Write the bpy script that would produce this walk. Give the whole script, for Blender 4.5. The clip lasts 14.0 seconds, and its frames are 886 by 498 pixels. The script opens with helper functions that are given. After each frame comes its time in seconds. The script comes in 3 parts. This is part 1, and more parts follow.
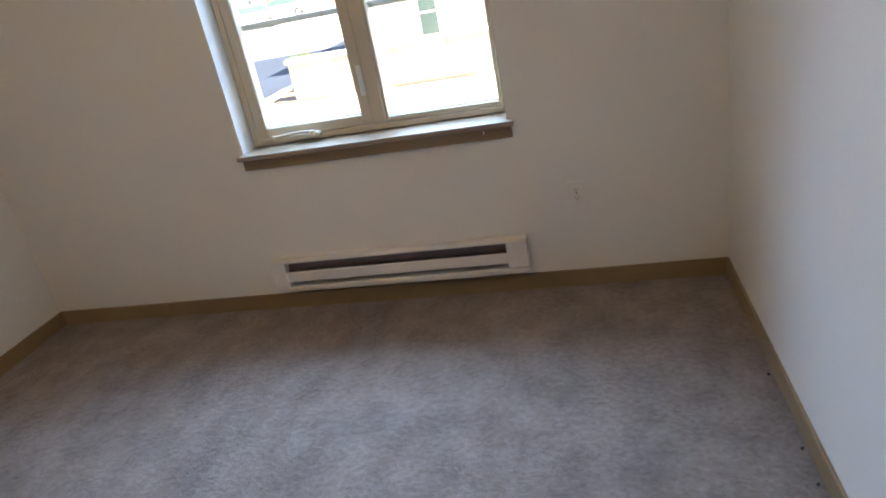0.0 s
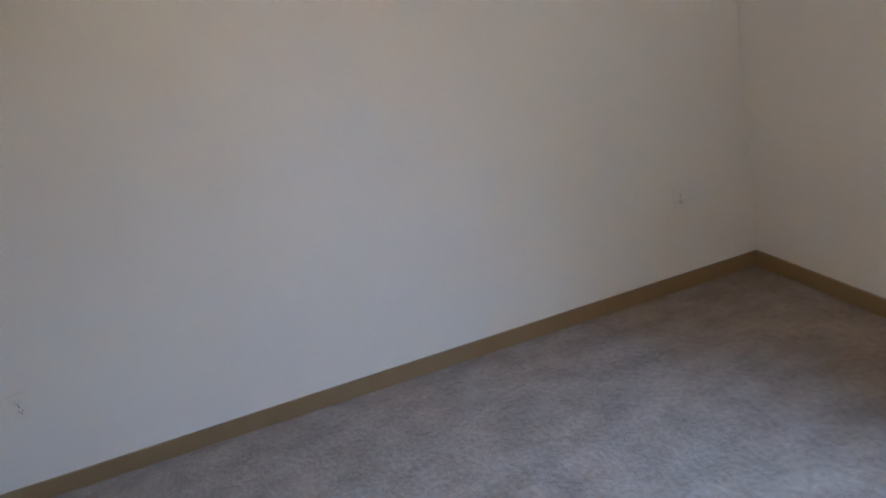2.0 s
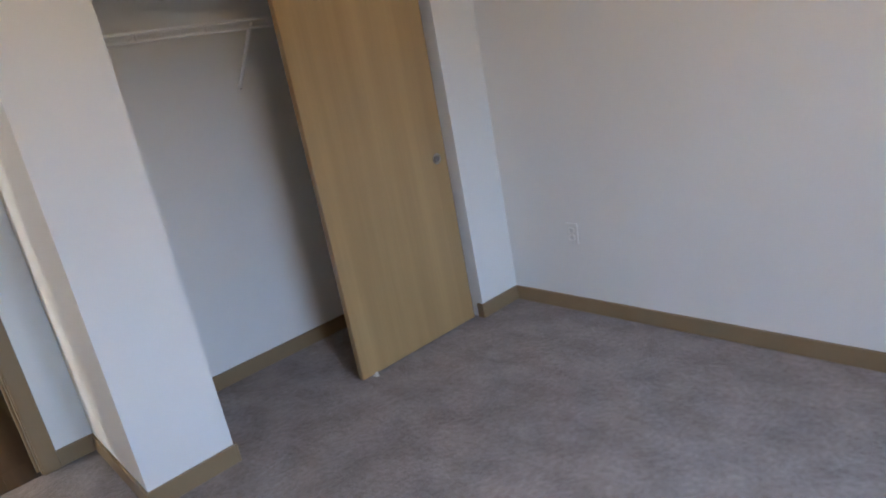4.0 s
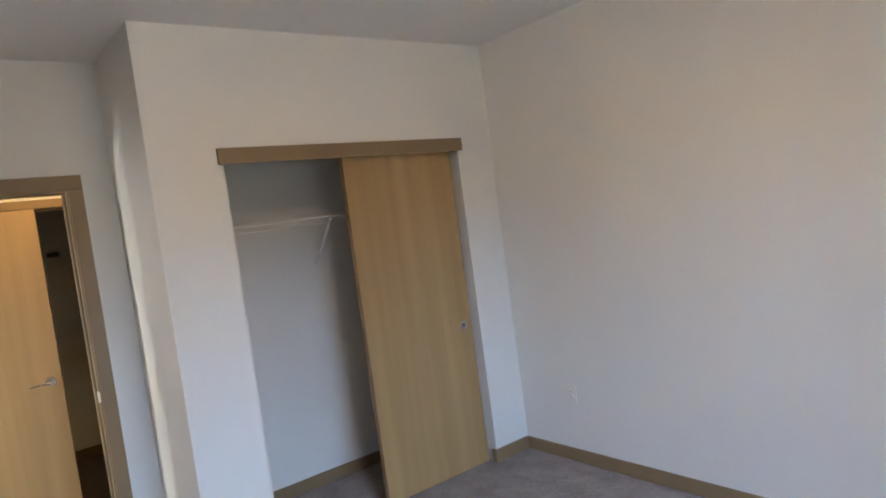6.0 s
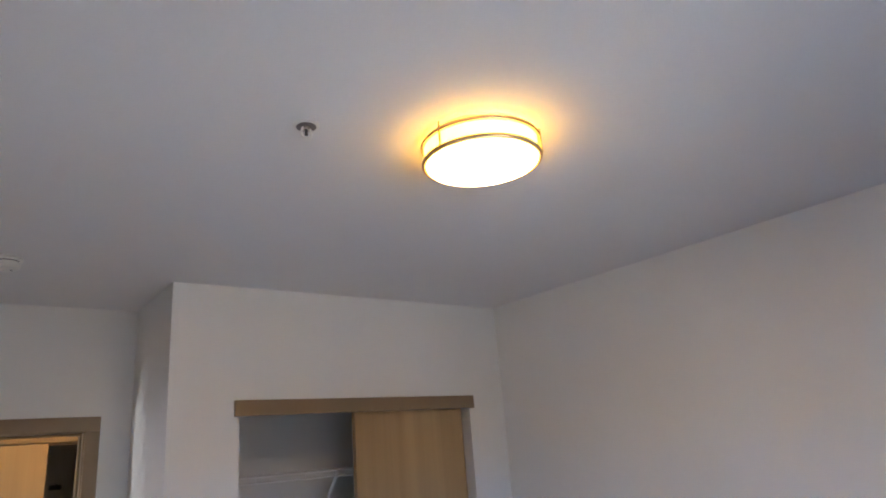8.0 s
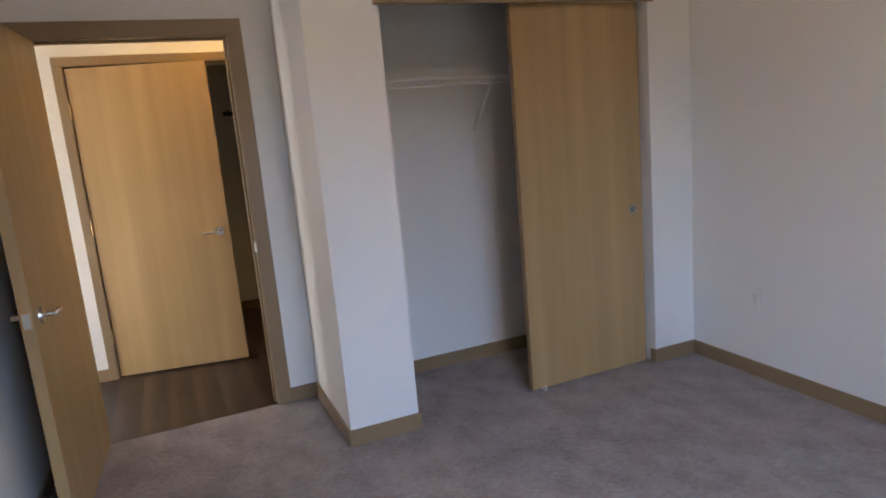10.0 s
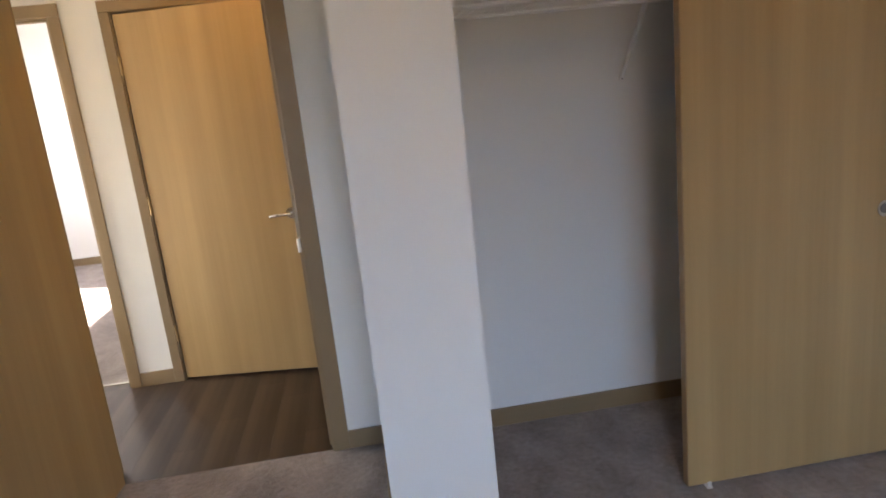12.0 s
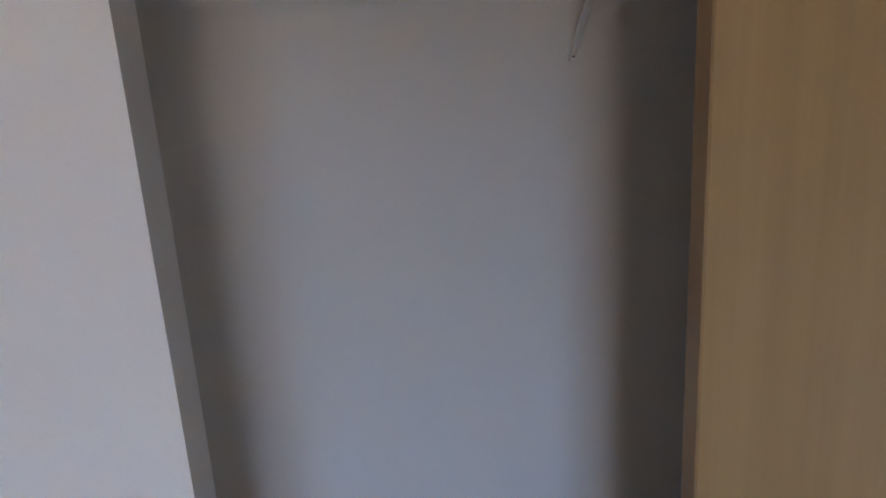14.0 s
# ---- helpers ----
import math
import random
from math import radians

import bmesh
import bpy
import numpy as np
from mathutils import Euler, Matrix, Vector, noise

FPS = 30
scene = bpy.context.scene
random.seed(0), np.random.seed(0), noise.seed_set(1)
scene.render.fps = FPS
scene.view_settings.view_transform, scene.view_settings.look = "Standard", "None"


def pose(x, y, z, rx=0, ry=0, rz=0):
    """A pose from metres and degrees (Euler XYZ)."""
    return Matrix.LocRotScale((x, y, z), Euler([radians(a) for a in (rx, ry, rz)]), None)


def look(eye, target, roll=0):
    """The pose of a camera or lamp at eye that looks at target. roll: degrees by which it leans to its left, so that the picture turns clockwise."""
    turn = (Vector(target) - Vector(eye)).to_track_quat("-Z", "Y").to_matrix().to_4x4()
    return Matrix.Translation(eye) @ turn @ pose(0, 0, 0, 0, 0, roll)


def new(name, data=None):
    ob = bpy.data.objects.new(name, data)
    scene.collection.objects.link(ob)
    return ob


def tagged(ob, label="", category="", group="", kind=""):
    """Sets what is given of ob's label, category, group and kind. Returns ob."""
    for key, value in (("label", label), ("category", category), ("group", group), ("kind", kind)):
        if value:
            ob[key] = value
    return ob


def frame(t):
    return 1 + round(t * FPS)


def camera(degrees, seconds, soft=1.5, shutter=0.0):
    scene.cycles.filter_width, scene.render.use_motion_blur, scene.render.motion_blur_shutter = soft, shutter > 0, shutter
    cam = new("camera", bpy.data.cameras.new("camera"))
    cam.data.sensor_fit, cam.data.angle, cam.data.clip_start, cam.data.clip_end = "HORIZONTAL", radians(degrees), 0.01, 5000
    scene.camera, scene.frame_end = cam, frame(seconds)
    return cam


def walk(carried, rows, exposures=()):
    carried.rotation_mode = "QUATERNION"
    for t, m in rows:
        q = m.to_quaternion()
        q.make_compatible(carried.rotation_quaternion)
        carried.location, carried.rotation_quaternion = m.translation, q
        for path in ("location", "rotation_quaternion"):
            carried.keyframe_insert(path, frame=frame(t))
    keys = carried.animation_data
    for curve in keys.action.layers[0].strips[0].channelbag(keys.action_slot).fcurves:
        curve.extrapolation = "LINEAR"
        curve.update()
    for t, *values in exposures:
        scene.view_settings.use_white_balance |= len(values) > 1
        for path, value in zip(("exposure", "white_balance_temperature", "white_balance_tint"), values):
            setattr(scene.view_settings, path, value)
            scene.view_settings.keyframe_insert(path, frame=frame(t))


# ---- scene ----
cam = camera(68.6, 14.0, soft=1.9)
PATH = [
    (0, (2.947, 1.169, 1.488), (2.489, 2.939, 0.678), -11.3),
    (0.3, (2.918, 1.309, 1.486), (2.171, 3.0, 0.722), -12.3),
    (0.5, (2.923, 1.405, 1.481), (1.96, 2.997, 0.748), -12.6),
    (1, (2.885, 1.616, 1.468), (1.433, 2.799, 0.767), -13.9),
    (1.5, (2.758, 1.731, 1.52), (1.045, 2.508, 0.84), -14.3),
    (2, (2.727, 1.848, 1.471), (0.853, 2.164, 0.849), -13.6),
    (2.5, (2.587, 2.115, 1.466), (0.754, 1.663, 0.806), -14.9),
    (3, (2.499, 2.221, 1.412), (0.957, 1.118, 0.775), -15.3),
    (3.2, (2.476, 2.233, 1.42), (1.078, 0.953, 0.781), -15.2),
    (5.3, (2.922, 2.978, 1.564), (1.751, 1.45, 1.022), -8.9),
    (5.5, (2.951, 3.033, 1.584), (1.757, 1.487, 1.155), -8.6),
    (6, (3.003, 3.187, 1.668), (1.774, 1.613, 1.556), -7.6),
    (6.5, (3.052, 3.283, 1.75), (1.828, 1.714, 1.958), -6.3),
    (7, (3.072, 3.338, 1.786), (1.874, 1.806, 2.252), -5.5),
    (7.5, (3.078, 3.371, 1.819), (1.895, 1.862, 2.389), -4.9),
    (8, (3.043, 3.357, 1.812), (1.861, 1.853, 2.396), -4.6),
    (8.5, (3.002, 3.3, 1.742), (1.812, 1.755, 2.188), -4.2),
    (9, (2.991, 3.186, 1.628), (1.839, 1.551, 1.673), -3.4),
    (9.2, (2.973, 3.133, 1.578), (1.864, 1.472, 1.472), -3.2),
    (11.3, (2.382, 2.307, 1.464), (2.142, 0.371, 1.022), -6.8),
    (11.5, (2.31, 2.175, 1.469), (2.077, 0.24, 1.02), -6.6),
    (12, (2.137, 1.895, 1.45), (1.906, -0.038, 0.995), -6.1),
    (12.5, (1.938, 1.599, 1.454), (1.738, -0.335, 0.983), -5.8),
    (13, (1.817, 1.307, 1.447), (1.586, -0.619, 0.96), -5.2),
    (13.5, (1.745, 1.008, 1.439), (1.342, -0.893, 0.967), -4.3),
    (14, (1.64, 0.732, 1.396), (1.256, -1.17, 0.912), -3.5),
]
EXPOSURES = [
    (0.0, 3.65, 6650, 16), (0.5, 3.48, 6850, 17), (1.0, 3.4, 6600, 17), (1.5, 3.2, 6300, 15), (2.0, 3.7, 6150, 15), (2.5, 4.06, 6150, 16),
    (3.0, 4.03, 6150, 18), (5.5, 3.95, 6200, 16), (6.0, 4.06, 6200, 16), (6.5, 4.0, 6150, 14), (7.5, 3.74, 5750, 19), (8.0, 3.74, 5700, 21),
    (9.0, 3.75, 5950, 24), (11.5, 3.7, 6700, 19), (12.5, 3.84, 6550, 19), (13.5, 3.76, 6200, 20), (14.0, 3.72, 6200, 20),
]
walk(cam, [(t, look(eye, target, roll)) for t, eye, target, roll in PATH], EXPOSURES)

# ---- daylight ----
SUN_FROM = Vector((0.80, -0.25, 0.90)).normalized()
world = bpy.data.worlds.new("sky")
scene.world = world
world.use_nodes = True
wn = world.node_tree.nodes
sky = wn.new("ShaderNodeTexSky")
sky.sky_type = "NISHITA"
sky.sun_disc = False
sky.sun_elevation = math.asin(SUN_FROM.z)
sky.sun_rotation = math.atan2(SUN_FROM.x, SUN_FROM.y)
world.node_tree.links.new(sky.outputs[0], wn["Background"].inputs[0])
wn["Background"].inputs[1].default_value = 0.07
sun = new("sun", bpy.data.lights.new("sun", "SUN"))
sun.data.energy, sun.data.angle, sun.data.color = 4.3, radians(0.5), (1.0, 0.93, 0.83)
sun.matrix_world = look(SUN_FROM * 50, (0, 0, 0))


def area(name, m, sx, sy, watts, color, shape="RECTANGLE"):
    lamp = new(name, bpy.data.lights.new(name, "AREA"))
    lamp.data.shape, lamp.data.size, lamp.data.size_y = shape, sx, sy
    lamp.data.energy, lamp.data.color = watts, color
    lamp.matrix_world = m
    return lamp


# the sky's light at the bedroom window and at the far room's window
area("window_skylight", look((2.0, 6.42, 3.47), (2.0, 3.9, 1.5)), 5.2, 3.0, 132, (0.40, 0.65, 1.0))
area("far_window_skylight", look((6.10, -4.32, 1.45), (4.5, -4.3, 1.0)), 1.2, 1.0, 4, (0.97, 0.98, 1.0))
# added fill lamp at the unseen hall end, to brighten the hall
area("hall_end_fill", look((5.30, -1.55, 0.90), (3.0, -1.50, 0.95)), 0.4, 0.7, 3.3, (1.0, 1.0, 0.88))
LAMP_GLOW = 0.85
LAMP_COLOR = (1.0, 0.52, 0.035)

# ---- materials ----


def material(name):
    m = bpy.data.materials.new(name)
    m.use_nodes = True
    n, l = m.node_tree.nodes, m.node_tree.links
    return m, n, l, n["Principled BSDF"]


def tex(n, l, kind, scale, detail=4.0, vector=None, stretch=None, rough=0.55):
    """A noise or voronoi texture in object metres, perhaps stretched."""
    co = n.new("ShaderNodeTexCoord")
    src = co.outputs["Object"]
    if stretch:
        mp = n.new("ShaderNodeMapping")
        mp.inputs["Scale"].default_value = stretch
        l.new(src, mp.inputs["Vector"])
        src = mp.outputs["Vector"]
    t = n.new("ShaderNodeTexNoise" if kind == "noise" else "ShaderNodeTexVoronoi")
    t.inputs["Scale"].default_value = scale
    if kind == "noise":
        t.inputs["Detail"].default_value = detail
        t.inputs["Roughness"].default_value = rough
    l.new(src, t.inputs["Vector"])
    return t


def ramp(n, l, src, stops):
    r = n.new("ShaderNodeValToRGB")
    e = r.color_ramp.elements
    while len(e) < len(stops):
        e.new(0.5)
    for el, (p, c) in zip(e, stops):
        el.position, el.color = p, (*c, 1)
    l.new(src, r.inputs["Fac"])
    return r


def mixed(n, l, fac, a, b, mode="MIX"):
    m = n.new("ShaderNodeMix")
    m.data_type, m.blend_type = "RGBA", mode
    for socket, v in ((m.inputs["Factor"], fac), (m.inputs["A"], a), (m.inputs["B"], b)):
        if isinstance(v, (int, float)):
            socket.default_value = v
        elif isinstance(v, tuple):
            socket.default_value = (*v, 1)
        else:
            l.new(v, socket)
    return m.outputs["Result"]


def bump(n, l, bsdf, height, strength, distance):
    b = n.new("ShaderNodeBump")
    b.inputs["Strength"].default_value, b.inputs["Distance"].default_value = strength, distance
    l.new(height, b.inputs["Height"])
    l.new(b.outputs["Normal"], bsdf.inputs["Normal"])


def grainy(name, color, rough, grain=60.0, depth=0.0015, vary=0.10, blotch=1.5, metal=0.0):
    """A surface of one colour with two scales of variation and fine relief."""
    m, n, l, b = material(name)
    fine, large = tex(n, l, "noise", grain, 6), tex(n, l, "noise", blotch, 4)
    dark = tuple(c * (1 - vary) for c in color)
    light = tuple(min(1, c * (1 + vary)) for c in color)
    r1 = ramp(n, l, large.outputs["Fac"], [(0.32, dark), (0.68, light)])
    r2 = ramp(n, l, fine.outputs["Fac"], [(0.3, (1 - vary * 0.5,) * 3), (0.7, (1.0,) * 3)])
    l.new(mixed(n, l, 1.0, r1.outputs["Color"], r2.outputs["Color"], "MULTIPLY"), b.inputs["Base Color"])
    b.inputs["Roughness"].default_value, b.inputs["Metallic"].default_value = rough, metal
    if depth:
        bump(n, l, b, fine.outputs["Fac"], 0.5, depth)
    return m


WALL = grainy("wall_paint", (0.79, 0.780, 0.738), 0.55, 160, 0.0006, 0.025, 0.9)
CEIL = grainy("ceiling_paint", (0.78, 0.765, 0.74), 0.75, 130, 0.0016, 0.02, 0.8)
TRIM = grainy("tan_trim_paint", (0.268, 0.187, 0.100), 0.42, 220, 0.0003, 0.06, 3.0)
SILL = grainy("sill_laminate", (0.36, 0.285, 0.205), 0.26, 200, 0.0002, 0.05, 4.0)
SILL.node_tree.nodes["Principled BSDF"].inputs["Coat Weight"].default_value = 0.8
SILL.node_tree.nodes["Principled BSDF"].inputs["Coat Roughness"].default_value = 0.14
VINYL = grainy("cream_window_vinyl", (0.60, 0.53, 0.40), 0.32, 120, 0.0002, 0.03, 4.0)
ENAMEL = grainy("white_enamel", (0.80, 0.77, 0.73), 0.38, 200, 0.0002, 0.03, 3.0)
PLASTIC = grainy("white_plastic", (0.78, 0.76, 0.71), 0.35, 200, 0.0001, 0.02, 5.0)
WIRE = grainy("white_coated_wire", (0.80, 0.79, 0.76), 0.35, 200, 0.0001, 0.02, 5.0)
DARK = grainy("dark_recess", (0.05, 0.045, 0.045), 0.6, 80, 0.0003, 0.2, 6.0)
CAVITY = grainy("heater_cavity", (0.22, 0.17, 0.165), 0.6, 80, 0.0003, 0.15, 6.0)
STEEL = grainy("heater_fins", (0.20, 0.18, 0.18), 0.45, 80, 0.0003, 0.15, 6.0, 0.7)
CHROME = grainy("satin_nickel", (0.66, 0.62, 0.56), 0.24, 160, 0.0001, 0.05, 6.0, 1.0)
# paler copy of the satin nickel, with the strike plate's highlight in its colour
GLINT_NICKEL = grainy("glint_nickel", (0.90, 0.88, 0.84), 0.42, 160, 0.0001, 0.03, 6.0, 0.8)
BRASS = grainy("brushed_brass", (0.72, 0.54, 0.32), 0.45, 160, 0.0001, 0.05, 6.0, 1.0)
BRONZE = grainy("brushed_bronze", (0.56, 0.40, 0.21), 0.48, 160, 0.0001, 0.08, 6.0, 1.0)
ALU = grainy("grille_bar", (0.40, 0.35, 0.29), 0.4, 120, 0.0001, 0.05, 5.0)
RUBBER = grainy("rubber", (0.03, 0.03, 0.03), 0.7, 90, 0.0005, 0.2, 4.0)


def wood(name, light, dark, rough=0.36, axis=2, across=8.0):
    """Straight-grained veneer: long fibres along one axis with slow bands across it."""
    m, n, l, b = material(name)
    st = [across] * 3
    st[axis] = across * 0.035
    wide = tex(n, l, "noise", 1.0, 5, stretch=tuple(st), rough=0.5)
    st2 = [90.0, 90.0, 90.0]
    st2[axis] = 2.2
    fine = tex(n, l, "noise", 1.0, 3, stretch=tuple(st2), rough=0.6)
    slow = tex(n, l, "noise", 1.2, 2)
    r1 = ramp(n, l, wide.outputs["Fac"], [(0.30, dark), (0.50, tuple((a + c) / 2 for a, c in zip(light, dark))), (0.70, light)])
    r2 = ramp(n, l, fine.outputs["Fac"], [(0.30, (0.955, 0.95, 0.94)), (0.62, (1.0, 1.0, 1.0))])
    r3 = ramp(n, l, slow.outputs["Fac"], [(0.3, (0.93, 0.92, 0.90)), (0.7, (1.0, 1.0, 1.0))])
    c = mixed(n, l, 1.0, r1.outputs["Color"], r2.outputs["Color"], "MULTIPLY")
    l.new(mixed(n, l, 1.0, c, r3.outputs["Color"], "MULTIPLY"), b.inputs["Base Color"])
    b.inputs["Roughness"].default_value = rough
    bump(n, l, b, fine.outputs["Fac"], 0.25, 0.0004)
    return m


VENEER = wood("maple_veneer", (0.485, 0.328, 0.148), (0.375, 0.242, 0.104))
EDGE = wood("veneer_edge_band", (0.40, 0.255, 0.12), (0.33, 0.20, 0.09))
PLANK = wood("vinyl_plank", (0.088, 0.058, 0.044), (0.008, 0.005, 0.004), 0.36, 1, 13.0)
pn, pl, pb = PLANK.node_tree.nodes, PLANK.node_tree.links, PLANK.node_tree.nodes["Principled BSDF"]
info = pn.new("ShaderNodeObjectInfo")
tone = ramp(pn, pl, info.outputs["Random"], [(0.0, (0.82, 0.81, 0.80)), (1.0, (1.08, 1.07, 1.05))])
old = pb.inputs["Base Color"].links[0].from_socket
pl.new(mixed(pn, pl, 1.0, old, tone.outputs["Color"], "MULTIPLY"), pb.inputs["Base Color"])


def carpet_material(name, base):
    """Cut-pile carpet: tufts, brushed patches and a few dark flecks."""
    m, n, l, b = material(name)
    tuft, fibre = tex(n, l, "noise", 42, 5, rough=0.62), tex(n, l, "noise", 330, 3, rough=0.7)
    brush, broad = tex(n, l, "noise", 1.0, 5, stretch=(7.0, 5.0, 6.0), rough=0.55), tex(n, l, "noise", 1.5, 3)
    c1 = ramp(n, l, brush.outputs["Fac"], [(0.36, tuple(v * 0.80 for v in base)), (0.50, base), (0.62, tuple(v * 1.16 for v in base))])
    c2 = ramp(n, l, tuft.outputs["Fac"], [(0.32, (0.80, 0.79, 0.79)), (0.48, (0.97, 0.97, 0.97)), (0.66, (1.16, 1.16, 1.17))])
    c3 = ramp(n, l, broad.outputs["Fac"], [(0.3, (0.90, 0.90, 0.90)), (0.7, (1.05, 1.05, 1.05))])
    c4 = ramp(n, l, fibre.outputs["Fac"], [(0.3, (0.90, 0.90, 0.90)), (0.65, (1.04, 1.04, 1.04))])
    c = mixed(n, l, 1.0, c1.outputs["Color"], c2.outputs["Color"], "MULTIPLY")
    c = mixed(n, l, 1.0, c, c3.outputs["Color"], "MULTIPLY")
    c = mixed(n, l, 1.0, c, c4.outputs["Color"], "MULTIPLY")
    l.new(c, b.inputs["Base Color"])
    b.inputs["Roughness"].default_value = 0.95
    b.inputs["Specular IOR Level"].default_value = 0.15
    b.inputs["Sheen Weight"].default_value = 0.25
    add = n.new("ShaderNodeMath")
    l.new(tuft.outputs["Fac"], add.inputs[0])
    soft = n.new("ShaderNodeMath")
    soft.operation = "MULTIPLY"
    soft.inputs[1].default_value = 0.3
    l.new(fibre.outputs["Fac"], soft.inputs[0])
    l.new(soft.outputs[0], add.inputs[1])
    bump(n, l, b, add.outputs[0], 1.0, 0.012)
    return m


CARPET = carpet_material("plush_carpet", (0.276, 0.230, 0.206))

GLASS, gn, gl, gb = material("window_glass")
gn.remove(gb)
clear, shine, fres, gmix = gn.new("ShaderNodeBsdfTransparent"), gn.new("ShaderNodeBsdfGlossy"), gn.new("ShaderNodeFresnel"), gn.new("ShaderNodeMixShader")
clear.inputs[0].default_value = (0.93, 0.96, 0.95, 1)
shine.inputs["Roughness"].default_value = 0.02
fres.inputs[0].default_value = 1.45
gl.new(fres.outputs[0], gmix.inputs[0])
gl.new(clear.outputs[0], gmix.inputs[1])
gl.new(shine.outputs[0], gmix.inputs[2])
gl.new(gmix.outputs[0], gn["Material Output"].inputs["Surface"])

DIFFUSER, dn, dl, db = material("glowing_diffuser")
db.inputs["Base Color"].default_value = (0.85, 0.82, 0.75, 1)
db.inputs["Roughness"].default_value = 0.4
db.inputs["Emission Color"].default_value = (*LAMP_COLOR, 1)
db.inputs["Emission Strength"].default_value = LAMP_GLOW
LENS = DIFFUSER.copy()
LENS.name = "glowing_lens"
LENS.node_tree.nodes["Principled BSDF"].inputs["Emission Strength"].default_value = LAMP_GLOW * 3.8
LENS.node_tree.nodes["Principled BSDF"].inputs["Emission Color"].default_value = (1.0, 0.70, 0.36, 1)
HALL_DIFFUSER = DIFFUSER.copy()
HALL_DIFFUSER.name = "glowing_hall_diffuser"
HALL_DIFFUSER.node_tree.nodes["Principled BSDF"].inputs["Emission Strength"].default_value = LAMP_GLOW * 1.6
HALL_DIFFUSER.node_tree.nodes["Principled BSDF"].inputs["Emission Color"].default_value = (1.0, 0.59, 0.15, 1)

CONCRETE = grainy("sunlit_concrete", (0.62, 0.57, 0.48), 0.85, 25, 0.004, 0.10, 0.7)
KERB = grainy("kerb_concrete", (0.50, 0.49, 0.46), 0.85, 30, 0.004, 0.08, 1.2)
LOT = grainy("weathered_lot", (0.36, 0.33, 0.29), 0.9, 40, 0.004, 0.12, 0.4)
# asphalt with the blue of skylit shade put into its colour
SHADED_ASPHALT = grainy("asphalt", (0.020, 0.028, 0.048), 0.85, 40, 0.006, 0.18, 0.4)
BLOCK = grainy("garden_wall_block", (0.27, 0.235, 0.20), 0.85, 30, 0.004, 0.10, 1.0)
STUCCO = grainy("stucco", (0.42, 0.37, 0.32), 0.9, 60, 0.004, 0.05, 0.5)
ROOF = grainy("roof_felt", (0.12, 0.11, 0.11), 0.9, 40, 0.003, 0.15, 0.6)
PANE = grainy("dark_pane", (0.055, 0.085, 0.075), 0.3, 20, 0.0, 0.15, 1.0)
SHRUB = grainy("dry_shrub_leaf", (0.20, 0.15, 0.05), 0.7, 30, 0.0, 0.3, 3.0)
LEAF = grainy("tree_leaf", (0.11, 0.14, 0.03), 0.6, 30, 0.0, 0.3, 3.0)
BARK = grainy("bark", (0.14, 0.10, 0.07), 0.9, 30, 0.01, 0.2, 3.0)
CAR_BLUE = grainy("blue_car_paint", (0.10, 0.13, 0.19), 0.25, 200, 0.0, 0.04, 2.0)
CAR_GREY = grainy("grey_car_paint", (0.28, 0.29, 0.30), 0.25, 200, 0.0, 0.04, 2.0)
CAR_WHITE = grainy("white_car_paint", (0.70, 0.70, 0.68), 0.25, 200, 0.0, 0.04, 2.0)

# ---- helpers for shapes ----


def box(bm, a, b, bev=0.0, seg=1):
    """A box from corner a to corner b, perhaps with bevelled edges."""
    r = bmesh.ops.create_cube(bm, size=1.0)
    vs = r["verts"]
    for v in vs:
        v.co = Vector([a[i] + (v.co[i] + 0.5) * (b[i] - a[i]) for i in range(3)])
    if bev:
        es = list({e for v in vs for e in v.link_edges})
        bmesh.ops.bevel(bm, geom=es, offset=bev, segments=seg, affect="EDGES", profile=0.5)
    return bm


def tube(bm, p, q, r, r2=None, n=16):
    """A cylinder or cone from p to q."""
    p, q = Vector(p), Vector(q)
    m = Matrix.Translation((p + q) / 2) @ (q - p).to_track_quat("Z", "Y").to_matrix().to_4x4()
    bmesh.ops.create_cone(bm, cap_ends=True, segments=n, radius1=r, radius2=r if r2 is None else r2, depth=(q - p).length, matrix=m)
    return bm


def lathe(bm, profile, n=48, m=None):
    """Turns a profile of (radius, height) about z."""
    rings = []
    for r, z in profile:
        rings.append([bm.verts.new((r * math.cos(2 * math.pi * i / n), r * math.sin(2 * math.pi * i / n), z)) for i in range(n)])
    for a, b in zip(rings, rings[1:]):
        for i in range(n):
            bm.faces.new((a[i], a[(i + 1) % n], b[(i + 1) % n], b[i]))
    bm.faces.new(rings[-1])
    bm.faces.new(list(reversed(rings[0])))
    if m:
        bmesh.ops.transform(bm, matrix=m, verts=bm.verts)
    bmesh.ops.recalc_face_normals(bm, faces=bm.faces)
    return bm


def prism(bm, outline, z0, z1):
    """A flat outline of (x, y) raised from z0 to z1."""
    f = bm.faces.new([bm.verts.new((x, y, z0)) for x, y in outline])
    r = bmesh.ops.extrude_face_region(bm, geom=[f])
    bmesh.ops.translate(bm, vec=(0, 0, z1 - z0), verts=[g for g in r["geom"] if isinstance(g, bmesh.types.BMVert)])
    bmesh.ops.recalc_face_normals(bm, faces=bm.faces)
    return bm


def part(name, bm, mat, parent=None, label="", smooth=False):
    me = bpy.data.meshes.new(name)
    bm.to_mesh(me)
    bm.free()
    me.materials.append(mat)
    if smooth:
        me.polygons.foreach_set("use_smooth", [True] * len(me.polygons))
        me.set_sharp_from_angle(angle=radians(35))
    ob = new(name, me)
    if parent:
        ob.parent = parent
    return tagged(ob, label=label)


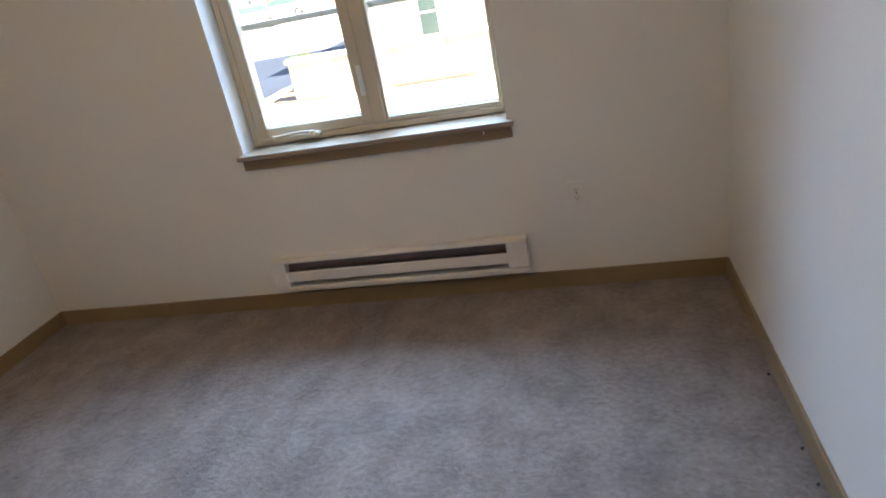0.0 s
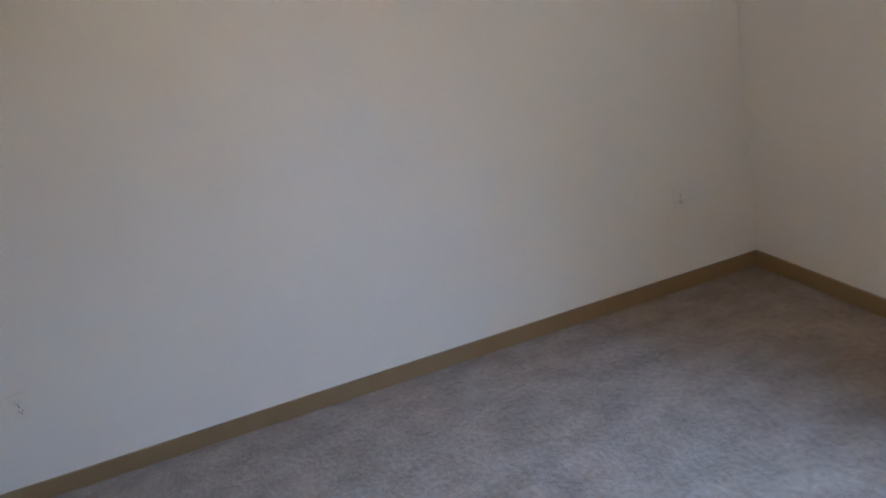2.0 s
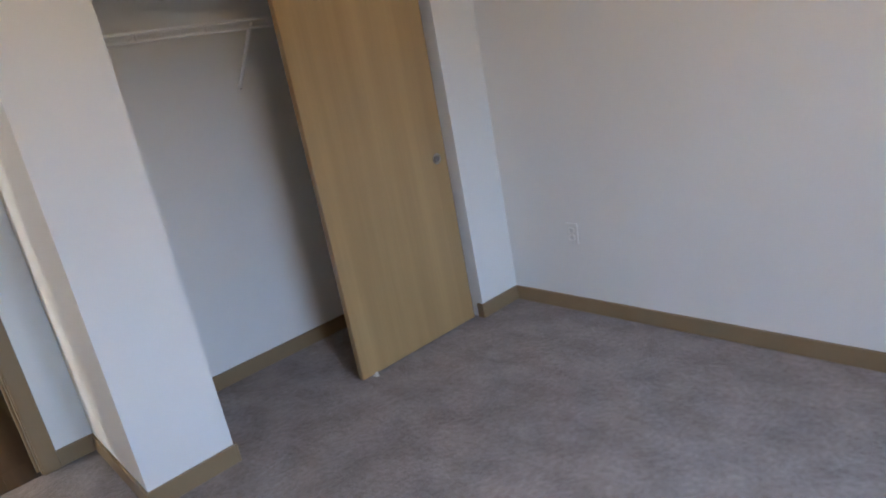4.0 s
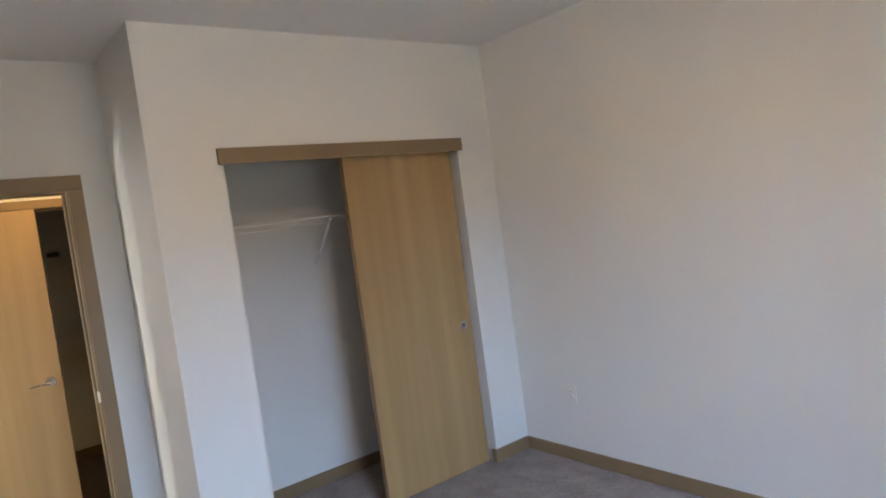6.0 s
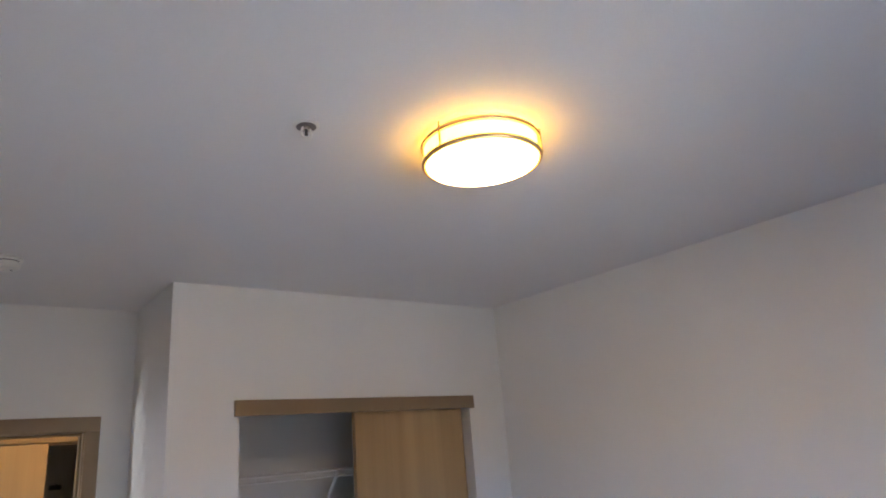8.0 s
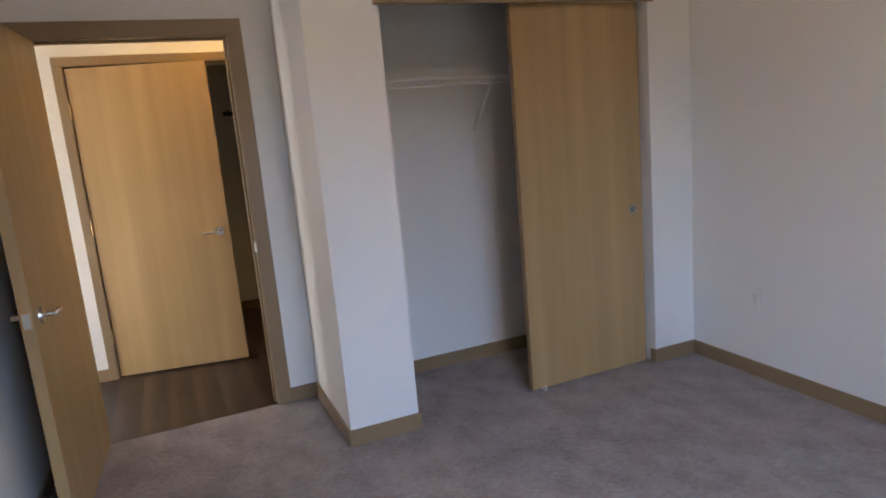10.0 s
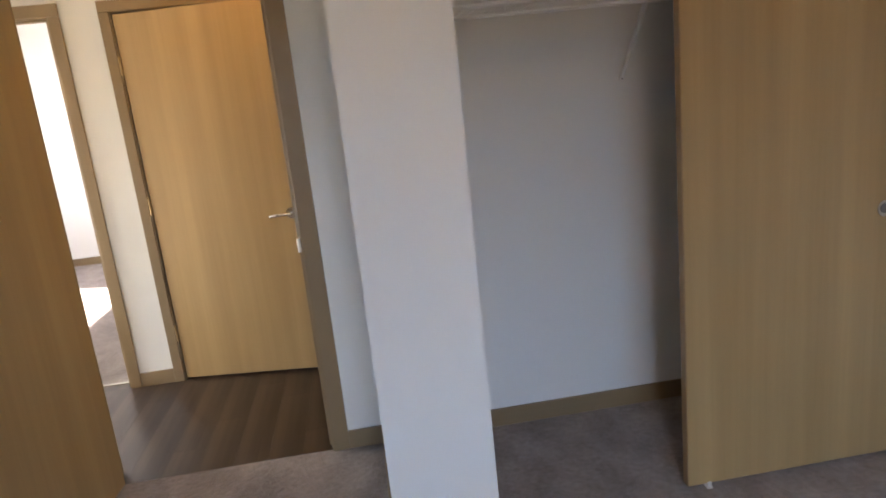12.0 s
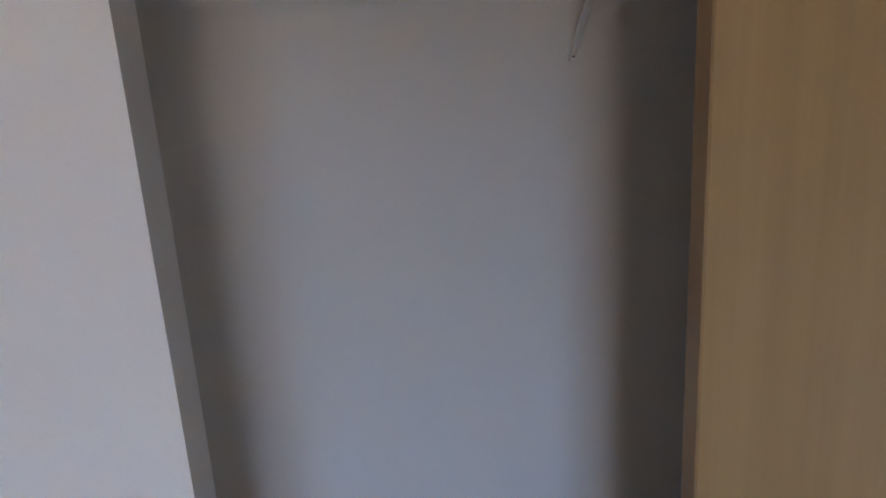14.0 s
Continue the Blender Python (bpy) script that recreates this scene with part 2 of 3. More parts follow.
def thing(name, label, category, m=None, group="", kind=""):
    ob = new(name)
    ob.empty_display_size = 0.1
    if m:
        ob.matrix_world = m
    return tagged(ob, label, category, group, kind)


def B():
    return bmesh.new()


def structure(name, boxes, mat, label, category, bev=0.0):
    bm = B()
    for a, b in boxes:
        box(bm, a, b, bev)
    return tagged(part(name, bm, mat), label, category, kind="structure")


# ---- the rooms ----
W, D, H = 3.506, 3.882, 2.725      # bedroom width, depth to the window wall, height
OL, OR = 0.293, 1.812            # closet opening
PX, RY = 2.165, -0.735           # outer corner of the closet, door wall
DL, DR, DH = 2.40, 3.316, 2.04    # bedroom door opening
HY = -1.83                       # hall's far wall
CB = -0.71                       # closet's back wall
T = H + 0.004

structure("wall_window", [((-0.12, D, 0), (1.392, D + 0.20, T)), ((2.627, D, 0), (W + 0.12, D + 0.20, T)),
                          ((1.392, D, 0), (2.627, D + 0.20, 0.795)), ((1.392, D, 2.16), (2.627, D + 0.20, T))],
          WALL, "off-white painted wall with a window opening", "wall")
structure("wall_left", [((-0.12, -0.855, 0), (0, D, T))], WALL, "long off-white painted drywall wall", "wall")
structure("wall_right", [((W, RY, 0), (W + 0.12, D, T))], WALL, "off-white painted wall behind the open door", "wall")
structure("wall_closet", [((0, -0.12, 0), (OL, 0, T)), ((OR, -0.12, 0), (PX, 0, T)), ((OL, -0.12, 2.075), (OR, 0, T))],
          WALL, "off-white wall with a wide closet opening", "wall", 0.0)
structure("wall_closet_side", [((PX - 0.12, RY, 0), (PX, -0.12, T))], WALL, "off-white side wall of the closet", "wall")
structure("wall_closet_back", [((0, -0.855, 0), (PX - 0.12, CB, T))], WALL, "off-white back wall inside the closet", "wall")
structure("wall_door", [((PX - 0.12, RY - 0.12, 0), (DL - 0.02, RY, T)), ((DR + 0.02, RY - 0.12, 0), (5.2, RY, T)),
                        ((DL - 0.02, RY - 0.12, DH + 0.02), (DR + 0.02, RY, T))],
          WALL, "off-white wall with the bedroom doorway", "wall")
HL, HR, BL, BR = 2.16, 3.275, 3.585, 4.42
structure("wall_hall", [((1.48, HY - 0.12, 0), (HL - 0.02, HY, T)), ((HR + 0.02, HY - 0.12, 0), (BL - 0.02, HY, T)),
                        ((BR + 0.02, HY - 0.12, 0), (6.12, HY, T)), ((HL - 0.02, HY - 0.12, DH + 0.02), (HR + 0.02, HY, T)),
                        ((BL - 0.02, HY - 0.12, DH + 0.02), (BR + 0.02, HY, T))],
          WALL, "cream hall wall with two doorways", "wall")
structure("wall_hall_end_1", [((1.36, HY - 0.12, 0), (1.48, -0.855, T))], WALL, "cream end wall of the hall", "wall")
# opening is invented, cut only to let the hall's fill lamp in
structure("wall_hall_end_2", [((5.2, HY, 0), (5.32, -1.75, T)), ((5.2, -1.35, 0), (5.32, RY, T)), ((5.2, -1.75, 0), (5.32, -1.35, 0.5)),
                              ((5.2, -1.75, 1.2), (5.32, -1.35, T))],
          WALL, "cream end wall of the hall with an unseen opening added for light", "wall")
structure("wall_storage", [((1.36, -3.22, 0), (1.48, HY - 0.12, T)), ((1.48, -3.22, 0), (3.43, -3.10, T)), ((3.43, -5.97, 0), (3.55, HY - 0.12, T))],
          WALL, "painted walls of the dark storage closet", "wall")
structure("wall_far_room", [((3.55, -5.97, 0), (6.12, -5.85, T))], WALL, "sunlit white far wall of the other room", "wall")
structure("wall_far_window", [((6.00, -5.85, 0), (6.12, -5.00, T)), ((6.00, -3.65, 0), (6.12, HY - 0.12, T)),
                              ((6.00, -5.00, 0), (6.12, -3.65, 0.90)), ((6.00, -5.00, 2.00), (6.12, -3.65, T))],
          WALL, "white wall of the sunny room with its window opening", "wall")
structure("ceiling", [((-0.12, -0.86, H), (W + 0.12, D + 0.2, H + 0.2)), ((1.36, -3.22, H), (6.12, -0.86, H + 0.2)), ((3.43, -5.97, H), (6.12, -3.22, H + 0.2))],
          CEIL, "flat white painted ceiling", "ceiling")

# floors; the carpet is a fine grid with a soft uneven pile
def carpet(name, x0, x1, y0, y1, step, label):
    nx, ny = int((x1 - x0) / step) + 1, int((y1 - y0) / step) + 1
    verts = []
    for j in range(ny + 1):
        for i in range(nx + 1):
            x, y = x0 + (x1 - x0) * i / nx, y0 + (y1 - y0) * j / ny
            z = 0.0 if i in (0, nx) or j in (0, ny) else 0.0022 * noise.noise((x * 38, y * 38, 0)) + 0.0016 * noise.noise((x * 9, y * 9, 3))
            verts.append((x, y, z))
    faces = [(j * (nx + 1) + i, j * (nx + 1) + i + 1, (j + 1) * (nx + 1) + i + 1, (j + 1) * (nx + 1) + i) for j in range(ny) for i in range(nx)]
    me = bpy.data.meshes.new(name)
    me.from_pydata(verts, [], faces)
    me.polygons.foreach_set("use_smooth", [True] * len(me.polygons))
    me.materials.append(CARPET)
    return tagged(new(name, me), label, "carpet", kind="structure")


carpet("floor_bedroom", 0, W, RY - 0.006, D, 0.0125, "grey-beige cut-pile carpet with brushed patches")
carpet("floor_far_room", 3.55, 6.00, -5.85, HY - 0.085, 0.05, "light carpet in the sunny room")
structure("floor_slab", [((-0.12, -0.86, -0.5), (W + 0.12, D + 0.2, -0.012)), ((1.36, -5.97, -0.5), (6.12, -0.86, -0.012))],
          CONCRETE, "concrete floor slab under the rooms", "floor slab")

# ---- baseboards ----
BH, BT = 0.083, 0.012


def baseboard(i, a, b, face):
    """A board along the wall from a to b; face: the side to which it stands out."""
    (x0, y0), (x1, y1) = a, b
    fx, fy = face
    lo = (min(x0, x1, x0 + fx * BT), min(y0, y1, y0 + fy * BT), 0.0)
    hi = (max(x0, x1, x0 + fx * BT), max(y0, y1, y0 + fy * BT), BH)
    structure("baseboard_%d" % i, [(lo, hi)], TRIM, "tan painted flat baseboard", "baseboard", 0.002)


runs = [((0, 0.0125), (0, D), (1, 0)), ((0.0125, D), (W - 0.0125, D), (0, -1)), ((W, RY), (W, D), (-1, 0)),
        ((0, 0), (OL + 0.0, 0), (0, 1)), ((OR, 0), (PX + 0.012, 0), (0, 1)), ((PX, RY + 0.0125), (PX, 0), (1, 0)),
        ((PX, RY), (2.322, RY), (0, 1)), ((3.40, RY), (W - 0.0125, RY), (0, 1)),
        ((0, CB), (PX - 0.12, CB), (0, 1)), ((0, CB + 0.0125), (0, -0.12), (1, 0)), ((PX - 0.12, CB + 0.0125), (PX - 0.12, -0.12), (-1, 0)),
        ((OL, -0.035), (OL, 0.012), (1, 0)), ((OR, -0.12), (OR, 0.012), (-1, 0)),
        ((3.334, HY), (3.520, HY), (0, 1)), ((4.50, HY), (5.2, HY), (0, 1)),
        ((3.55, -5.85), (6.00, -5.85), (0, 1)), ((1.48, -3.10), (3.43, -3.10), (0, 1))]
for i, (a, b, face) in enumerate(runs):
    baseboard(i + 1, a, b, face)

# ---- door frames ----
def door_frame(i, x0, x1, y0, y1, top, sides, stop, label, cw=0.072):
    """Jambs and head of a doorway from x0 to x1 in a wall from y0 to y1, with flat casings on the given faces."""
    f = thing("door_frame_%d" % i, label, "door frame", kind="structure")
    part("jamb", box(B(), (x0 - 0.02, y0, 0), (x0, y1, top), 0.0015), TRIM, f)
    part("jamb", box(B(), (x1, y0, 0), (x1 + 0.02, y1, top), 0.0015), TRIM, f)
    part("head_jamb", box(B(), (x0 - 0.02, y0, top + 0.001), (x1 + 0.02, y1, top + 0.02), 0.0015), TRIM, f)
    part("door_stop", box(B(), (x0 + 0.0005, stop - 0.018, 0), (x0 + 0.012, stop + 0.018, top - 0.012), 0.002), TRIM, f)
    part("door_stop", box(B(), (x1 - 0.012, stop - 0.018, 0), (x1 - 0.0005, stop + 0.018, top - 0.012), 0.002), TRIM, f)
    part("door_stop", box(B(), (x0 + 0.0005, stop - 0.018, top - 0.0115), (x1 - 0.0005, stop + 0.018, top), 0.002), TRIM, f)
    for y, s in sides:
        ya, yb = sorted((y + s * 0.0006, y + s * 0.014))
        part("casing", box(B(), (x0 - 0.006 - cw, ya, 0), (x0 - 0.006, yb, top + 0.0055), 0.002), TRIM, f)
        part("casing", box(B(), (x1 + 0.006, ya, 0), (x1 + 0.006 + cw, yb, top + 0.0055), 0.002), TRIM, f)
        part("casing", box(B(), (x0 - 0.006 - cw, ya, top + 0.006), (x1 + 0.006 + cw, yb, top + 0.010 + cw), 0.002), TRIM, f)
    return f


fr = door_frame(1, DL, DR, RY - 0.12, RY, DH, [(RY, 1), (RY - 0.12, -1)], RY - 0.066, "tan painted bedroom door frame with flat casing")
sp = part("strike_plate", box(box(B(), (DL + 0.0002, RY - 0.034, 0.897), (DL + 0.0022, RY - 0.003, 0.957), 0.0008), (DL - 0.002, RY - 0.003, 0.900), (DL + 0.010, RY + 0.020, 0.954), 0.002), GLINT_NICKEL, fr, "satin metal strike plate")
door_frame(2, HL, HR, HY - 0.12, HY, DH, [(HY, 1)], HY - 0.066, "tan painted hall door frame with flat casing", 0.052)
door_frame(3, BL, BR, HY - 0.12, HY, DH, [(HY, 1)], HY - 0.03, "tan painted frame of the open doorway", 0.058)
structure("threshold", [((BL, HY - 0.095, -0.002), (BR, HY - 0.075, 0.008))], CHROME, "narrow metal strip where carpet meets plank", "threshold", 0.002)


def lever(door, x, y, z, side, reach, label="satin nickel lever handle"):
    """A lever on a round rose; side: the way out of the leaf; reach: which way and how far the lever goes."""
    bm = B()
    tube(bm, (x, y, z), (x, y + side * 0.010, z), 0.032, 0.029, 28)
    tube(bm, (x, y + side * 0.008, z), (x, y + side * 0.050, z), 0.0105, 0.0095, 16)
    h = part("lever_handle", bm, CHROME, door, label, True)
    bm = B()
    pts = [(0.0, 0.048, 0.0), (0.25, 0.056, 0.001), (0.6, 0.056, 0.001), (1.0, 0.050, -0.004)]
    for (u, v, w), (u2, v2, w2) in zip(pts, pts[1:]):
        tube(bm, (x + reach * u, y + side * v, z + w), (x + reach * u2, y + side * v2, z + w2), 0.0085, 0.0080, 12)
    bmesh.ops.create_uvsphere(bm, u_segments=12, v_segments=8, radius=0.0095, matrix=Matrix.Translation((x, y + side * 0.050, z)))
    bmesh.ops.create_uvsphere(bm, u_segments=12, v_segments=8, radius=0.0081, matrix=Matrix.Translation((x + reach, y + side * 0.050, z - 0.004)))
    part("lever", bm, CHROME, h, "", True)
    return h


def hinge(door, x, y, z):
    bm = B()
    for k in range(5):
        tube(bm, (x, y, z - 0.045 + k * 0.018), (x, y, z - 0.045 + k * 0.018 + 0.0172), 0.0072, None, 12)
    tube(bm, (x, y, z - 0.050), (x, y, z + 0.050), 0.0045, None, 10)
    part("hinge", bm, BRONZE, door, "dull metal hinge knuckle", True)


# bedroom door, swung open into the room
d1 = thing("door_1", "flush maple-veneer bedroom door standing wide open", "door", pose(3.265, -0.726, 0, 0, 0, 86.2), kind="structure")
part("leaf", box(B(), (0.003, -0.044, 0.012), (0.906, 0, 2.032), 0.0015), VENEER, d1)
lever(d1, 0.800, 0.0, 0.912, 1, -0.094)
lever(d1, 0.800, -0.044, 0.912, -1, -0.094)
part("latch_plate", box(B(), (0.9062, -0.036, 0.885), (0.9082, -0.008, 0.945), 0.0006), CHROME, d1)
for z in (0.29, 1.03, 1.78):
    hinge(d1, -0.004, -0.049, z)

# hall door, standing a little ajar
d2 = thing("door_2", "flush maple-veneer hall door standing slightly ajar", "door", pose(3.270, -1.826, 0, 0, 0, 169.3), kind="structure")
part("leaf", box(B(), (0.003, 0, 0.014), (0.834, 0.044, 2.032), 0.0015), VENEER, d2)
lever(d2, 0.770, 0.0, 0.922, -1, -0.105)
lever(d2, 0.770, 0.044, 0.922, 1, -0.105)
for z in (0.292, 1.031, 1.776):
    hinge(d2, -0.003, -0.006, z)

# ---- closet ----
def sliding_door(x0, x1, y, label):
    s = thing("sliding_door", label, "closet door", pose(x0, y, 0), "closet sliding doors")
    w = x1 - x0
    part("panel", box(B(), (0.004, -0.034, 0.014), (w - 0.004, 0, 2.06), 0.001), VENEER, s)
    part("edge_band", box(B(), (0, -0.034, 0.014), (0.0035, 0, 2.06), 0.0008), EDGE, s)
    part("edge_band", box(B(), (w - 0.0035, -0.034, 0.014), (w, 0, 2.06), 0.0008), EDGE, s)
    return s


sd = sliding_door(0.335, 1.123, -0.036, "maple-veneer sliding closet door with a round pull")
bm = B()
lathe(bm, [(0.0285, 0.0), (0.0285, 0.0022), (0.0265, 0.003), (0.0235, 0.0022), (0.0215, 0.0008)], 36, Matrix.Rotation(radians(-90), 4, "X"))
bmesh.ops.translate(bm, vec=(0.068, 0.0, 0.932), verts=bm.verts)
part("finger_pull", bm, CHROME, sd, "round brushed metal finger pull", True)
# dish is a flat disc; dark steel stands for the shade of its depth
bm = lathe(B(), [(0.0165, 0.0010), (0.0165, 0.0026), (0.001, 0.0026)], 28, Matrix.Rotation(radians(-90), 4, "X"))
bmesh.ops.translate(bm, vec=(0.068, 0.0, 0.932), verts=bm.verts)
part("pull_dish", bm, STEEL, sd, "shallow dish of the pull, dark metal standing for its depth shade", True)
sliding_door(0.300, 1.088, -0.079, "maple-veneer sliding closet door behind its twin")
g = thing("floor_guide", "small white plastic sliding door guide", "door guide", pose(1.046, -0.036, 0))
part("base", box(B(), (-0.010, -0.05, 0.0), (0.010, 0.014, 0.004), 0.001), PLASTIC, g)
part("fin", box(B(), (-0.008, 0.004, 0.004), (0.008, 0.010, 0.024), 0.002), PLASTIC, g)
v = thing("closet_valance", "tan painted board covering the sliding track", "valance", kind="structure")
part("board", box(B(), (0.269, 0.0006, 2.045), (1.841, 0.024, 2.124), 0.002), TRIM, v)
part("track", box(B(), (OL, -0.115, 2.062), (OR, -0.002, 2.074), 0.001), CHROME, v)

# ventilated wire shelf with a hang rail
sh = thing("wire_shelf", "white coated wire closet shelf with hanging rail", "shelf")
SY, SZ = -0.392, 1.735


def rod(name, p, q, r):
    part(name, tube(B(), p, q, r, None, 8), WIRE, sh, "", True)


rod("front_rail", (0.01, SY, SZ), (2.035, SY, SZ), 0.0072)
rod("lower_rail", (0.01, SY, SZ - 0.034), (2.035, SY, SZ - 0.034), 0.0064)
rod("back_rail", (0.01, CB + 0.006, SZ), (2.035, CB + 0.006, SZ), 0.0018)
for k in range(7):
    x = 1.872 - 0.305 * k
    rod("upright", (x, SY, SZ), (x, SY, SZ - 0.034), 0.0050)
bm = B()
for k in range(78):
    x = 0.03 + 0.0256 * k
    tube(bm, (x, SY, SZ + 0.004), (x, CB + 0.006, SZ + 0.004), 0.0009, None, 5)
tagged(part("cross_wires", bm, WIRE, sh), kind="stuff")
for x in (1.046, 0.13):
    bm = B()
    tube(bm, (x, SY, SZ - 0.004), (x - 0.022, CB + 0.008, 1.452), 0.0092, None, 8)
    box(bm, (x - 0.030, CB + 0.0005, 1.435), (x - 0.014, CB + 0.010, 1.468), 0.001)
    part("brace", bm, WIRE, sh, "", True)
    part("screw", tube(B(), (x - 0.022, CB + 0.0085, 1.446), (x - 0.022, CB + 0.0135, 1.446), 0.0038, None, 10), STEEL, sh, "dark screw head")

# ---- window ----
win = thing("window_1", "cream vinyl window with a cranked casement sash", "window", pose(-0.023, 0.010, 0), kind="structure")
WX0, WX1, WZ0, WZ1, FY = 1.417, 2.648, 0.822, 2.158, 3.995


def frame_of(name, x0, x1, z0, z1, y0, y1, wl, wr, wb, wt, parent, mat=VINYL, bev=0.004):
    f = part(name, box(B(), (x0, y0, z0), (x0 + wl, y1, z1), bev), mat, parent)
    part("stile", box(B(), (x1 - wr, y0, z0), (x1, y1, z1), bev), mat, f)
    part("rail", box(B(), (x0 + wl - 0.002, y0 + 0.0005, z0), (x1 - wr + 0.002, y1 - 0.0005, z0 + wb), bev), mat, f)
    part("rail", box(B(), (x0 + wl - 0.002, y0 + 0.0005, z1 - wt), (x1 - wr + 0.002, y1 - 0.0005, z1), bev), mat, f)
    return f


frame_of("window_frame", WX0, WX1, WZ0, WZ1, FY, 4.075, 0.030, 0.022, 0.030, 0.030, win)
part("mullion", box(B(), (2.030, FY + 0.001, 0.850), (2.092, 4.074, 2.13), 0.004), VINYL, win)
frame_of("casement_sash", 1.4475, 2.0295, 0.8525, 2.1275, FY + 0.004, 4.065, 0.052, 0.052, 0.046, 0.05, win)
frame_of("fixed_sash", 2.0925, 2.6255, 0.8525, 2.1275, FY + 0.007, 4.065, 0.014, 0.014, 0.022, 0.02, win)
for x0, x1, z0 in ((1.4985, 1.9785, 0.8975), (2.1055, 2.6125, 0.8735)):
    p = part("pane", box(B(), (x0, 4.040, z0), (x1, 4.046, 2.085)), GLASS, win, "clear glass pane")
    p.visible_shadow = False
    part("grille_bar", box(B(), (x0, 4.0475, 1.343), (x1, 4.0575, 1.369), 0.002), ALU, win, "flat grey grille bar")
    part("glazing_bead", box(B(), (x0 - 0.001, 4.030, z0 - 0.002), (x1 + 0.001, 4.0395, z0 + 0.007), 0.002), VINYL, win)
ck = part("crank_cover", box(B(), (1.625, 3.955, 0.836), (1.775, 3.9945, 0.862), 0.007, 3), VINYL, win, "cream plastic crank cover", True)
bm = B()
for a, b in zip([(1.745, 3.950, 0.866), (1.700, 3.938, 0.874), (1.640, 3.930, 0.872), (1.575, 3.934, 0.866)], [(1.700, 3.938, 0.874), (1.640, 3.930, 0.872), (1.575, 3.934, 0.866), (1.552, 3.940, 0.862)]):
    tube(bm, a, b, 0.0075, 0.0070, 10)
tube(bm, (1.745, 3.950, 0.852), (1.745, 3.950, 0.872), 0.011, 0.010, 14)
bmesh.ops.create_uvsphere(bm, u_segments=12, v_segments=8, radius=0.011, matrix=Matrix.Translation((1.552, 3.940, 0.862)))
part("crank_handle", bm, VINYL, ck, "folding crank handle", True)
lk = part("sash_lock", box(B(), (2.003, 3.988, 0.985), (2.027, 4.0065, 1.120), 0.006, 2), PLASTIC, win, "cream plastic sash lock", True)
part("lock_lever", tube(B(), (2.016, 3.982, 1.005), (2.022, 3.974, 1.105), 0.008, 0.0065, 10), PLASTIC, lk, "", True)
st = thing("window_sill", "glossy tan window stool with apron below", "window sill", pose(-0.023, -0.008, 0), kind="structure")
bm = B()
box(bm, (1.393, 3.850, 0.797), (2.681, 3.8895, 0.820), 0.005, 3)
box(bm, (1.4165, 3.886, 0.7975), (2.6485, 4.0755, 0.8195))
part("stool", bm, SILL, st, "glossy tan stool")
part("apron", box(B(), (1.407, 3.874, 0.745), (2.668, 3.8894, 0.7965), 0.003), TRIM, st)
part("nick", box(B(), (2.545, 3.8728, 0.770), (2.551, 3.8738, 0.786)), PLASTIC, st, "small pale paint chip")

# ---- baseboard heater ----
ht = thing("baseboard_heater", "white enamel electric baseboard heater with dark slots", "heater", pose(-0.020, -0.008, 0))
HX0, HX1, HZ0, HZ1, HYF = 1.400, 2.668, 0.118, 0.284, 3.826
part("back_plate", box(B(), (HX0 + 0.004, 3.878, HZ0), (HX1 - 0.004, 3.8895, HZ1 - 0.002), 0.001), ENAMEL, ht)
bm = B()
box(bm, (HX0 + 0.002, 3.838, HZ1 - 0.012), (HX1 - 0.002, 3.878, HZ1), 0.003)
box(bm, (HX0 + 0.078, 3.831, HZ1 - 0.014), (HX1 - 0.100, 3.840, HZ1 - 0.002), 0.002)
part("top_cover", bm, ENAMEL, ht)
part("front_panel", box(B(), (HX0 + 0.076, HYF + 0.002, 0.170), (HX1 - 0.098, HYF + 0.010, 0.224), 0.003), ENAMEL, ht)
part("bottom_lip", box(B(), (HX0 + 0.050, HYF + 0.004, HZ0), (HX1, 3.878, 0.146), 0.004), ENAMEL, ht)
part("end_cap", box(B(), (HX0, HYF, HZ0 + 0.022), (HX0 + 0.076, 3.880, HZ1 - 0.004), 0.005, 2), ENAMEL, ht)
part("end_cap", box(B(), (HX1 - 0.098, HYF, HZ0 + 0.030), (HX1 - 0.002, 3.880, HZ1 - 0.004), 0.005, 2), ENAMEL, ht)
part("recess", box(B(), (HX0 + 0.077, 3.868, 0.147), (HX1 - 0.099, 3.8775, HZ1 - 0.013)), CAVITY, ht, "dark inner cavity")
bm = B()
for k in range(120):
    x = HX0 + 0.085 + k * (HX1 - HX0 - 0.195) / 119
    box(bm, (x, 3.842, 0.165), (x + 0.0012, 3.868, 0.226))
tagged(part("fin_pack", bm, STEEL, ht, "grey heating fins"), kind="stuff")
part("cable", tube(B(), (2.570, 3.866, 0.0), (2.572, 3.866, 0.120), 0.0014, None, 8), SILL, ht, "thin tan cable")
part("element", tube(B(), (HX0 + 0.07, 3.855, 0.21), (HX1 - 0.09, 3.855, 0.21), 0.007, None, 10), STEEL, ht)


